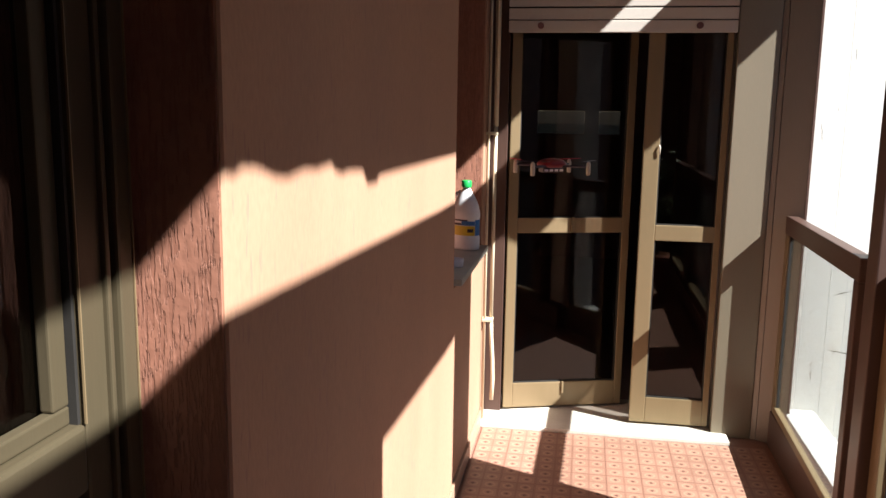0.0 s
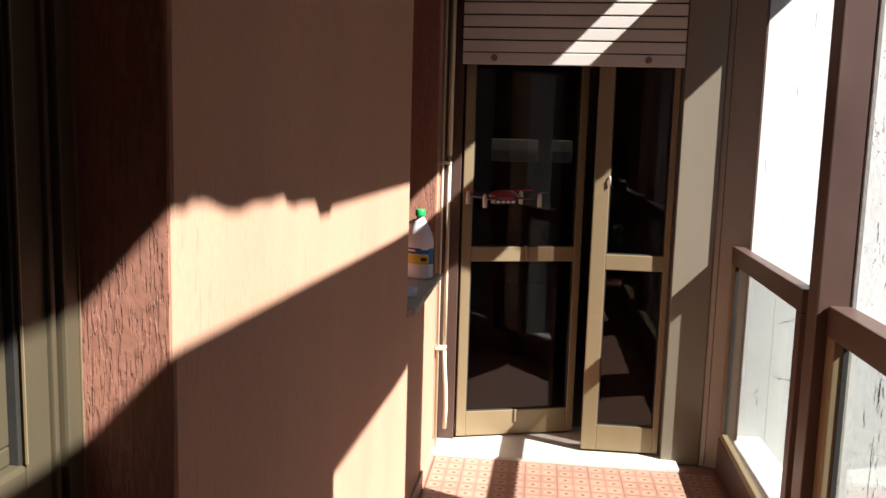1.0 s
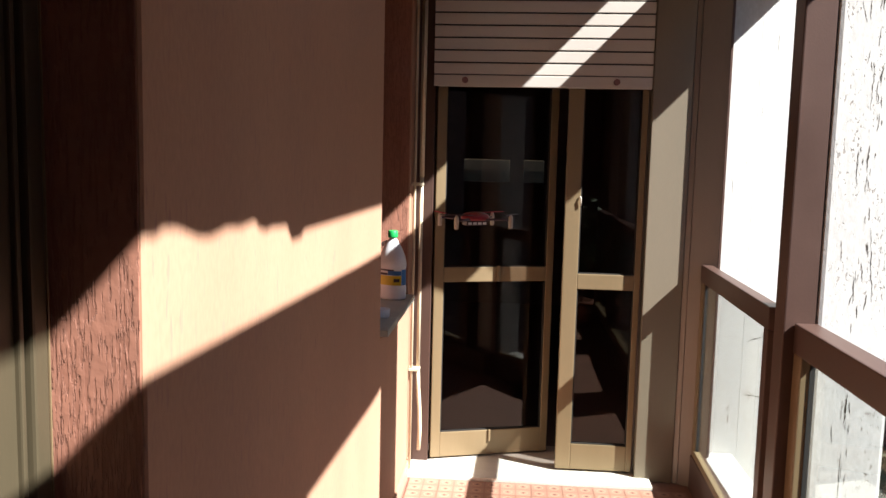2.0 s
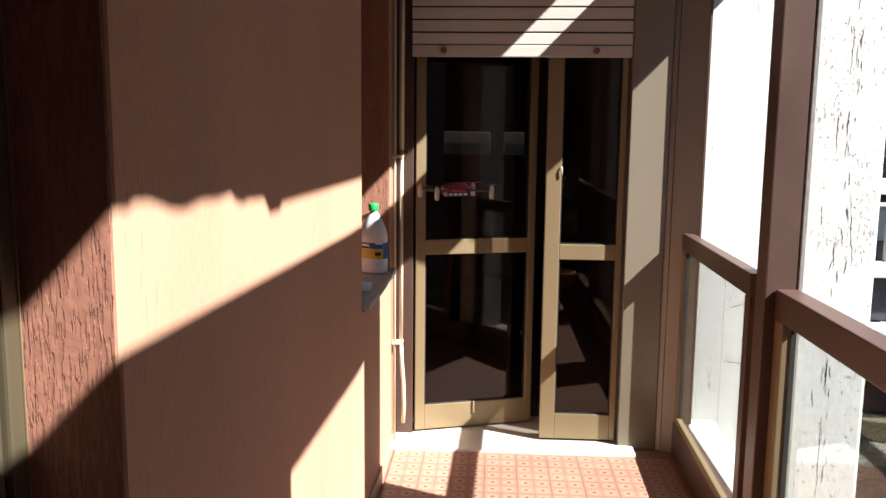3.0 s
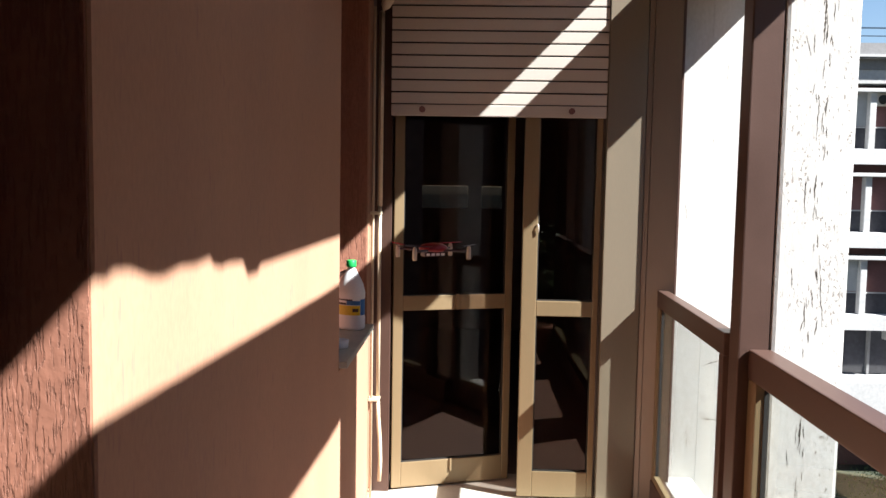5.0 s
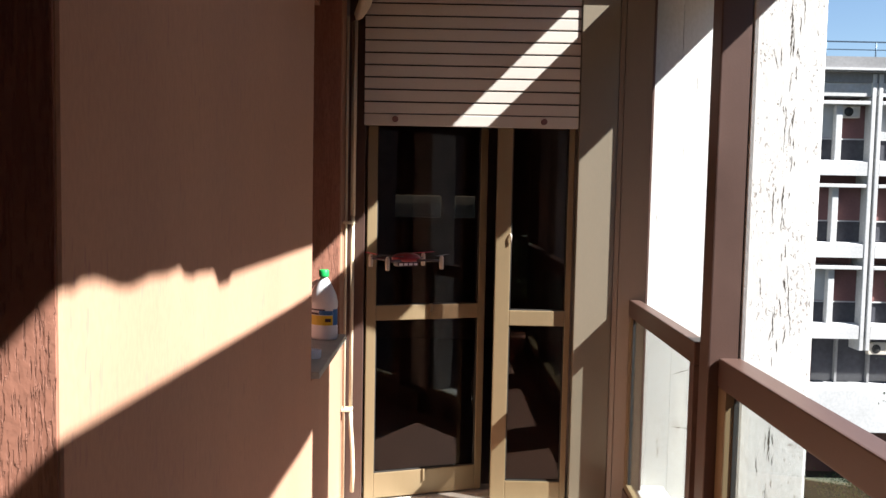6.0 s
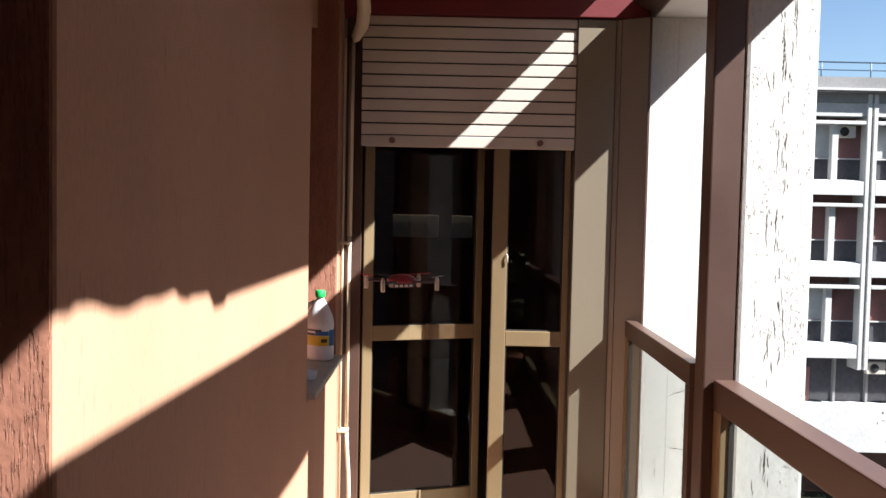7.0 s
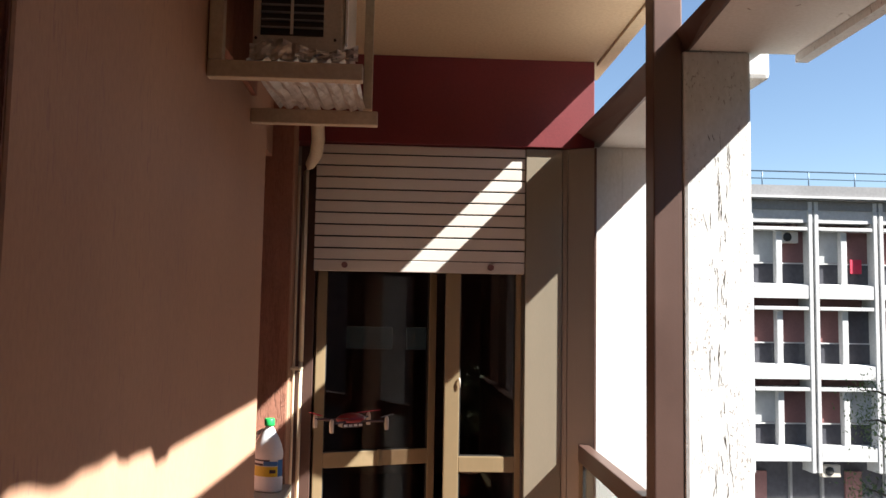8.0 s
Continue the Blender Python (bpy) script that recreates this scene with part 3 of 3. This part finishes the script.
pipes = thing("conduit", "cream plastic conduit in the wall corner", "pipe")
part("pipe", tube([(0.040, -0.035, 0.52), (0.040, -0.035, 1.48)], 0.009), CREAMPLASTIC, pipes)
part("pipe", tube([(0.012, -0.075, 0.03), (0.012, -0.075, 1.46), (0.012, -0.075, 2.42)], 0.006), CREAMPLASTIC, pipes)
part("hose", tube([(0.040, -0.035, 0.52), (0.043, -0.037, 0.44), (0.052, -0.042, 0.33), (0.056, -0.045, 0.22), (0.052, -0.045, 0.12)], 0.010), CREAMPLASTIC, pipes, "pale hanging hose end")
for zz in (0.53, 1.44):
    part("clip", block((-0.002, 0.051, -0.085, -0.025, zz, zz + 0.014), bevel=0.002), CREAMPLASTIC, pipes)
part("trunk", tube([(0.040, -0.035, 1.48), (0.040, -0.035, 2.40), (0.06, -0.06, 2.43), (0.10, -0.18, 2.46), (0.117, -0.27, 2.51), (0.117, -0.32, 2.58), (0.117, -0.5, 2.60), (0.117, -1.29, 2.60)], [0.012, 0.014, 0.024, 0.031, 0.031, 0.031, 0.031, 0.031], 12), CREAMPLASTIC, pipes, "thick cream bandaged pipe elbow")


def crumpled(across, along, nx, ny, place, depth, seed):
    """A creased sheet with two sides; place(u, v, w) sets it in the room, w along its thickness."""
    rng = random.Random(seed)
    bm = bmesh.new()
    lows, highs = [], []
    for j in range(ny + 1):
        low, high = [], []
        for i in range(nx + 1):
            w = depth * (0.9 * math.sin(i * 1.45 + 0.5 * math.sin(0.7 * j)) + rng.uniform(-0.8, 0.8))
            low.append(bm.verts.new(place(across * i / nx, along * j / ny, w)))
            high.append(bm.verts.new(place(across * i / nx, along * j / ny, w + 0.002)))
        lows.append(low)
        highs.append(high)
    for g in (lows, highs):
        for j in range(ny):
            for i in range(nx):
                bm.faces.new((g[j][i], g[j][i + 1], g[j + 1][i + 1], g[j + 1][i]))
    bmesh.ops.recalc_face_normals(bm, faces=bm.faces)
    return bm


def air_conditioner():
    ac = thing("air_conditioner", "old off-white air conditioner on a cream wooden bracket", "air conditioner")
    part("casing", block((0.095, 0.344, -1.86, -1.352, 2.402, 2.985), bevel=0.010), ACWHITE, ac)
    # highlight on the casing's right edge, set as a thin white strip
    part("corner_strip", block((0.3445, 0.352, -1.864, -1.845, 2.44, 2.985), bevel=0.002), WHITEPLASTIC, ac, "pale strip standing in for the casing's edge highlight")
    grille = part("grille_recess", block((0.117, 0.286, -1.8625, -1.859, 2.461, 2.96)), ACDARK, ac, "dark louvred opening")
    for k in range(23):
        part("louvre", block((0.117, 0.286, -1.871, -1.863, 2.479 + k * 0.0208, 2.4835 + k * 0.0208), bevel=0.001), FACGREY, grille)
    part("rib", block((0.198, 0.206, -1.875, -1.8715, 2.461, 2.96)), ACWHITE, grille)
    for x, z0 in ((0.318, 2.452), (0.105, 2.452)):
        part("screw", tube([(x, -1.864, z0), (x, -1.859, z0)], 0.004, 8), ACDARK, ac)
    return ac


air_conditioner()
rack = thing("bracket", "cream painted wooden bracket holding the air conditioner", "bracket")
part("cross_beam", block((0.0, 0.400, -1.955, -1.92, 2.316, 2.361), bevel=0.004), WOODCREAM, rack)
part("cross_beam", block((0.0, 0.421, -1.330, -1.295, 2.342, 2.391), bevel=0.004), WOODCREAM, rack)
part("upright", block((0.001, 0.038, -1.955, -1.92, 2.362, 2.998), bevel=0.003), WOODCREAM, rack)
part("upright", block((0.372, 0.402, -1.345, -1.312, 2.392, 2.998), bevel=0.003), WOODCREAM, rack)
part("wall_cleat", block((0.001, 0.020, -1.919, -1.331, 2.43, 2.99), bevel=0.003), BARK, rack)
solid("foil_sheet", crumpled(0.285, 0.62, 30, 9, lambda u, v, w: Vector((0.095 + u, -1.935 + v, 2.369 + 0.045 * v + w)), 0.007, 9), FOILM, "crumpled foil sheet under the air conditioner", "foil")
solid("foil_sheet", crumpled(0.29, 0.05, 26, 6, lambda u, v, w: Vector((0.092 + u, -1.88 + w + 0.08 * v, 2.388 + v * (0.85 + 0.3 * math.sin(23 * u)))), 0.007, 14), FOILM, "torn foil strip along the front of the air conditioner", "foil")


def potted_plant():
    p = thing("potted_plant", "leafy green plant in a terracotta pot on the tiled floor", "plant", (1.14, -3.75, 0.0))
    part("pot", lathe([(0.09, 0.0), (0.10, 0.01), (0.13, 0.22), (0.145, 0.23), (0.145, 0.26), (0.125, 0.26), (0.115, 0.20)], 24), material("terracotta", (0.36, 0.14, 0.08), None, 0.85), p)
    part("soil", lathe([(0.02, 0.19), (0.116, 0.2)], 18), TRUNK, p)
    rng = random.Random(12)
    stems, leaves = bmesh.new(), bmesh.new()
    for k in range(9):
        a, lean = rng.uniform(0, 6.28), rng.uniform(0.05, 0.2)
        top = rng.uniform(0.85, 1.25)
        way = Vector((math.cos(a), math.sin(a), 0))
        line_ = [way * 0.03 + Vector((0, 0, 0.19)), way * lean * 0.5 + Vector((0, 0, 0.19 + 0.5 * (top - 0.19))), way * lean + Vector((0, 0, top))]
        tube(line_, [0.007, 0.005, 0.002], 6, into=stems)
        for j in range(14):
            f = rng.uniform(0.45, 1.0)
            base = line_[0].lerp(line_[1], 2 * f) if f < 0.5 else line_[1].lerp(line_[2], 2 * f - 1)
            turn = Euler((rng.uniform(-0.7, 0.5), rng.uniform(-0.4, 0.4), rng.uniform(0, 6.28))).to_matrix()
            size = rng.uniform(0.06, 0.11)
            shape = [(0, 0, 0), (0.35, 0.22, 0.08), (0.75, 0.17, 0.06), (1, 0, -0.08), (0.75, -0.17, 0.06), (0.35, -0.22, 0.08)]
            vs = [leaves.verts.new(base + turn @ Vector(q) * size) for q in shape]
            leaves.faces.new((vs[0], vs[1], vs[2], vs[3]))
            leaves.faces.new((vs[0], vs[3], vs[4], vs[5]))
    part("stems", stems, TRUNK, p)
    part("leaves", leaves, LEAF, p)
    return p


potted_plant()


def drone():
    d = thing("toy_drone", "small dark red toy drone hovering with pale motor pods", "drone", (0.37, -1.55, 1.40), rz=28)
    bm = bmesh.new()
    bmesh.ops.create_uvsphere(bm, u_segments=24, v_segments=14, radius=1)
    bmesh.ops.scale(bm, vec=(0.046, 0.030, 0.017), verts=bm.verts)
    for v in bm.verts:
        v.co.z = max(v.co.z, -0.010)
    for f in bm.faces:
        f.smooth = True
    part("canopy", bm, material("dark_red_shell", (0.22, 0.012, 0.02), None, 0.3, bump=0.02), d)
    part("battery_tray", block((-0.034, 0.034, -0.017, 0.017, -0.024, -0.011), bevel=0.003), LABELDARK, d)
    for k in range(4):
        part("slot", block((-0.030 + 0.016 * k, -0.019 + 0.016 * k, -0.019, -0.0172, -0.021, -0.014)), WHITEPLASTIC, d)
    for k, a in enumerate((35, 145, 215, 325)):
        c, s_ = math.cos(radians(a)), math.sin(radians(a))
        arm = part("arm", tube([(0.03 * c, 0.03 * s_, -0.006), (0.105 * c, 0.105 * s_, -0.004)], 0.0035, 8), LABELDARK, d)
        px, py = 0.108 * c, 0.108 * s_
        bm = lathe([(0.005, -0.030), (0.0062, -0.028), (0.0068, -0.004), (0.006, 0.004), (0.003, 0.010)], 12)
        bmesh.ops.translate(bm, vec=(px, py, 0), verts=bm.verts)
        part("motor_pod", bm, ACWHITE, arm, "pale grey motor pod")
        bm = block((-0.048, 0.048, -0.0045, 0.0045, 0.0105, 0.0122), bevel=0.0006)
        bmesh.ops.rotate(bm, cent=(0, 0, 0), matrix=Matrix.Rotation(radians(20 + 67 * k), 3, "Z"), verts=bm.verts)
        bmesh.ops.translate(bm, vec=(px, py, 0), verts=bm.verts)
        part("rotor", bm, CLOTH if k < 2 else LABELDARK, arm)
    return d


drone()

# ---- outside ----
solid("ground", block((-300, 900, -300, 900, -10.3, -10.0)), GROUNDM, "dry ground below the buildings", "ground", "structure")


def far_building():
    b = thing("office_building", "white concrete office building with paired fins and dark brown panels", "building", (0, 30.0, 0))
    x0, x1, pitch, first = 9.45, 43.3, 2.82, 17.9
    part("core", block((x0, x1, 0.9, 12.0, -10.0, 6.4)), FACBROWN, b)
    part("roof_slab", block((x0 - 0.2, x1 + 0.2, -0.35, 12.2, 6.80, 7.40)), FACGREY, b)
    part("roof_line", block((x0 - 0.25, x1 + 0.25, -0.42, -0.34, 6.86, 6.95)), FACADE, b, "pale drip line")
    part("roof_edge", block((x0, x1, -0.1, 12.0, 6.40, 6.797)), FACGREY, b)
    part("parapet_band", block((x0, x1, -0.05, 0.9, 5.865, 6.398)), FACADE, b)
    part("lower_band", block((x0, x1, -0.9, 0.9, -7.76, -6.05)), FACADE, b)
    part("base_glazing", block((x0, x1, 0.75, 0.898, -6.05, -4.12)), WINDARK, b)
    column = mesh_from(block((-0.35, 0.35, 0.62, 0.748, -6.04, -4.6)), "brown_panel", FACBROWN)
    frame_bar = mesh_from(block((-0.05, 0.05, 0.55, 0.748, -6.04, -4.13)), "window_bar", FACGREY)
    for k in range(24):
        ob = new("brown_panel" if k % 3 == 1 else "window_bar", column if k % 3 == 1 else frame_bar)
        ob.parent, ob.location.x = b, x0 + 0.8 + k * 1.37
    rail = part("roof_railing", tube([(x0, 0.5, 8.14), (x1, 0.5, 8.14)], 0.035, 6), STEEL, b)
    part("bar", tube([(x0, 0.5, 7.82), (x1, 0.5, 7.82)], 0.025, 6), STEEL, rail)
    post_mesh = mesh_from(tube([(0, 0.5, 7.4), (0, 0.5, 8.14)], 0.03, 6), "post", STEEL)
    for k in range(17):
        ob = new("post", post_mesh)
        ob.parent, ob.location.x = rail, x0 + 0.4 + k * 2.05
    fin = mesh_from(block((-0.215, -0.05, -0.14, 0.88, -4.55, 6.75), (0.05, 0.215, -0.14, 0.88, -4.55, 6.75), bevel=0.02), "paired_fin", FACADE)
    n0, n1 = -3, 9
    for k in range(n0, n1 + 1):
        ob = new("paired_fin", fin)
        ob.parent, ob.location.x = b, first + k * pitch
    slab = mesh_from(block((-1.17, 1.17, -0.12, 0.88, -0.15, 0.0), bevel=0.02), "slab_lip", FACADE)
    sill = bmesh.new()
    outline = [(0.15, -2.395), (-0.12, -2.47), (-0.12, -3.02), (0.88, -3.0), (0.88, -2.395)]
    ends = [[sill.verts.new((x, y, zz)) for y, zz in outline] for x in (-1.17, 1.17)]
    sill.faces.new(ends[0])
    sill.faces.new(ends[1][::-1])
    for k in range(5):
        sill.faces.new((ends[0][k], ends[1][k], ends[1][(k + 1) % 5], ends[0][(k + 1) % 5]))
    bmesh.ops.recalc_face_normals(sill, faces=sill.faces)
    sill = mesh_from(sill, "spandrel", FACADE)
    mullion = mesh_from(block((-0.13, 0.13, 0.06, 0.88, -2.44, -0.152), bevel=0.02), "mullion", FACADE)
    bar = mesh_from(block((-0.52, 0.52, 0.27, 0.31, -1.55, -1.50)), "transom", FACADE)
    panes = {
        "dark": mesh_from(block((-0.53, 0.53, 0.38, 0.43, -2.40, -0.15)), "pane", WINDARK),
        "brown": mesh_from(block((-0.53, 0.53, 0.38, 0.43, -2.40, -0.15)), "pane", FACBROWN),
        "low": mesh_from(block((-0.53, 0.53, 0.35, 0.379, -2.40, -1.55)), "lower_pane", WINDARK),
        "blind": mesh_from(block((-0.53, 0.53, 0.33, 0.378, -1.48, -0.15)), "blind", BLIND),
    }
    rng = random.Random(21)
    for floor_top in (5.673, 2.31, -1.05):
        for k in range(n0, n1):
            mid = first + (k + 0.5) * pitch
            for mesh in (slab, sill, mullion):
                ob = new(mesh.name, mesh)
                ob.parent, ob.location = b, (mid, 0, floor_top)
            for sgn in (-1, 1):
                x = mid + sgn * 0.665
                kind = rng.choice(("brown", "brown", "dark", "brown", "brown"))
                for key in [kind, "low"] + (["blind"] if rng.random() < 0.22 else []):
                    ob = new(panes[key].name, panes[key])
                    ob.parent, ob.location = b, (x, 0, floor_top)
                ob = new("transom", bar)
                ob.parent, ob.location = b, (x, 0, floor_top)
    for x, zz in ((16.95, 5.0), (18.6, -4.75), (22.5, 1.6)):
        unit = part("cooling_unit", block((x - 0.4, x + 0.4, 0.10, 0.34, zz, zz + 0.5), bevel=0.03), ACWHITE, b)
        bm = lathe([(0.18, 0.0), (0.19, 0.02), (0.03, 0.03)], 16)
        bmesh.ops.rotate(bm, cent=(0, 0, 0), matrix=Matrix.Rotation(radians(90), 3, "X"), verts=bm.verts)
        bmesh.ops.translate(bm, vec=(x - 0.08, 0.10, zz + 0.25), verts=bm.verts)
        part("fan_guard", bm, ACDARK, unit)
    # added out-of-view mass that holds back sky light from the balcony
    part("side_wing", block((24.5, 38.0, -105.0, -10.0, -10.0, 13.0)), FACBROWN, b, "plain brown out-of-view wing added to block sky light")
    part("hanging_cloth", block((19.65, 20.15, 0.20, 0.24, 3.75, 4.35), bevel=0.01), CLOTH, b, "red cloth hung at a window")
    return b


far_building()


def tree(at, height, spread, seed, leaves=1500, label="leafy green tree in the yard below"):
    rng = random.Random(seed)
    t = thing("tree", label, "tree", at, "trees in the yard")
    bm = tube([(0, 0, 0), (0.05, 0.03, height * 0.3), (-0.05, 0.1, height * 0.6), (0.02, 0.0, height * 0.95)], [0.16, 0.13, 0.09, 0.02], 9)
    tips = []
    for k in range(16):
        z0 = height * rng.uniform(0.35, 0.9)
        a, reach = rng.uniform(0, 6.28), spread * rng.uniform(0.45, 1.0) * (1.15 - z0 / height * 0.6)
        p1 = Vector((0.5 * reach * math.cos(a), 0.5 * reach * math.sin(a), z0 + 0.22 * reach))
        p2 = Vector((reach * math.cos(a + 0.2), reach * math.sin(a + 0.2), z0 + rng.uniform(0.15, 0.5) * reach))
        tube([(0, 0, z0), p1, p2], [0.05, 0.03, 0.01], 6, into=bm)
        tips += [p1, p2, (p1 + p2) / 2]
    part("trunk", bm, TRUNK, t)
    verts, faces = [], []
    for _ in range(leaves):
        c = rng.choice(tips) + Vector((rng.gauss(0, 1), rng.gauss(0, 1), rng.gauss(0, 0.8))) * spread * 0.14
        turn = Euler((rng.uniform(0, 6.28), rng.uniform(0, 6.28), rng.uniform(0, 6.28))).to_matrix()
        size = rng.uniform(0.03, 0.07)
        base = len(verts)
        for x, y, zz in ((-1, 0, 0), (0, -0.4, 0.1), (1, 0, 0), (0, 0.4, 0.1)):
            verts.append(c + turn @ Vector((x, y, zz)) * size)
        faces.append((base, base + 1, base + 2, base + 3))
    me = bpy.data.meshes.new("crown")
    me.from_pydata([tuple(v) for v in verts], [], faces)
    me.materials.append(LEAF)
    ob = new("crown", me)
    ob.parent = t
    return t


tree((14.1, 18.0, -10.0), 10.9, 2.0, 3, 3500, "sparse leafy tree in front of the office building")
for k, (x, y, h, sp) in enumerate(((9.0, 11.0, 4.2, 2.6), (12.5, 14.5, 3.4, 2.4), (7.5, 7.5, 4.6, 2.4), (11.0, 21.0, 2.6, 2.2), (6.5, 15.0, 3.6, 2.4), (15.5, 23.5, 2.6, 2.0))):
    tree((x, y, -10.0), h, sp, 30 + k, 5000)

# ---- floor tiles, last ----
tile_bm = block((-0.0741, 0.0741, -0.0741, 0.0741, -0.006, 0.0))
tile_mesh = mesh_from(tile_bm, "tile", TILE)
cols = [0.02 + 0.0735 + 0.149 * i for i in range(9)]
for j in range(12):
    for x in cols:
        ob = new("tile", tile_mesh)
        ob.parent = floor
        ob.location = (x, -0.114 - 0.0735 - 0.149 * j, 0.0)
bm = bmesh.new()
for j in range(12, 46):
    for x in cols:
        y = -0.114 - 0.0735 - 0.149 * j
        block((x - 0.0735, x + 0.0735, y - 0.0735, y + 0.0735, -0.006, 0.0), into=bm)
tagged(part("tile_field", bm, TILE, floor), kind="stuff")
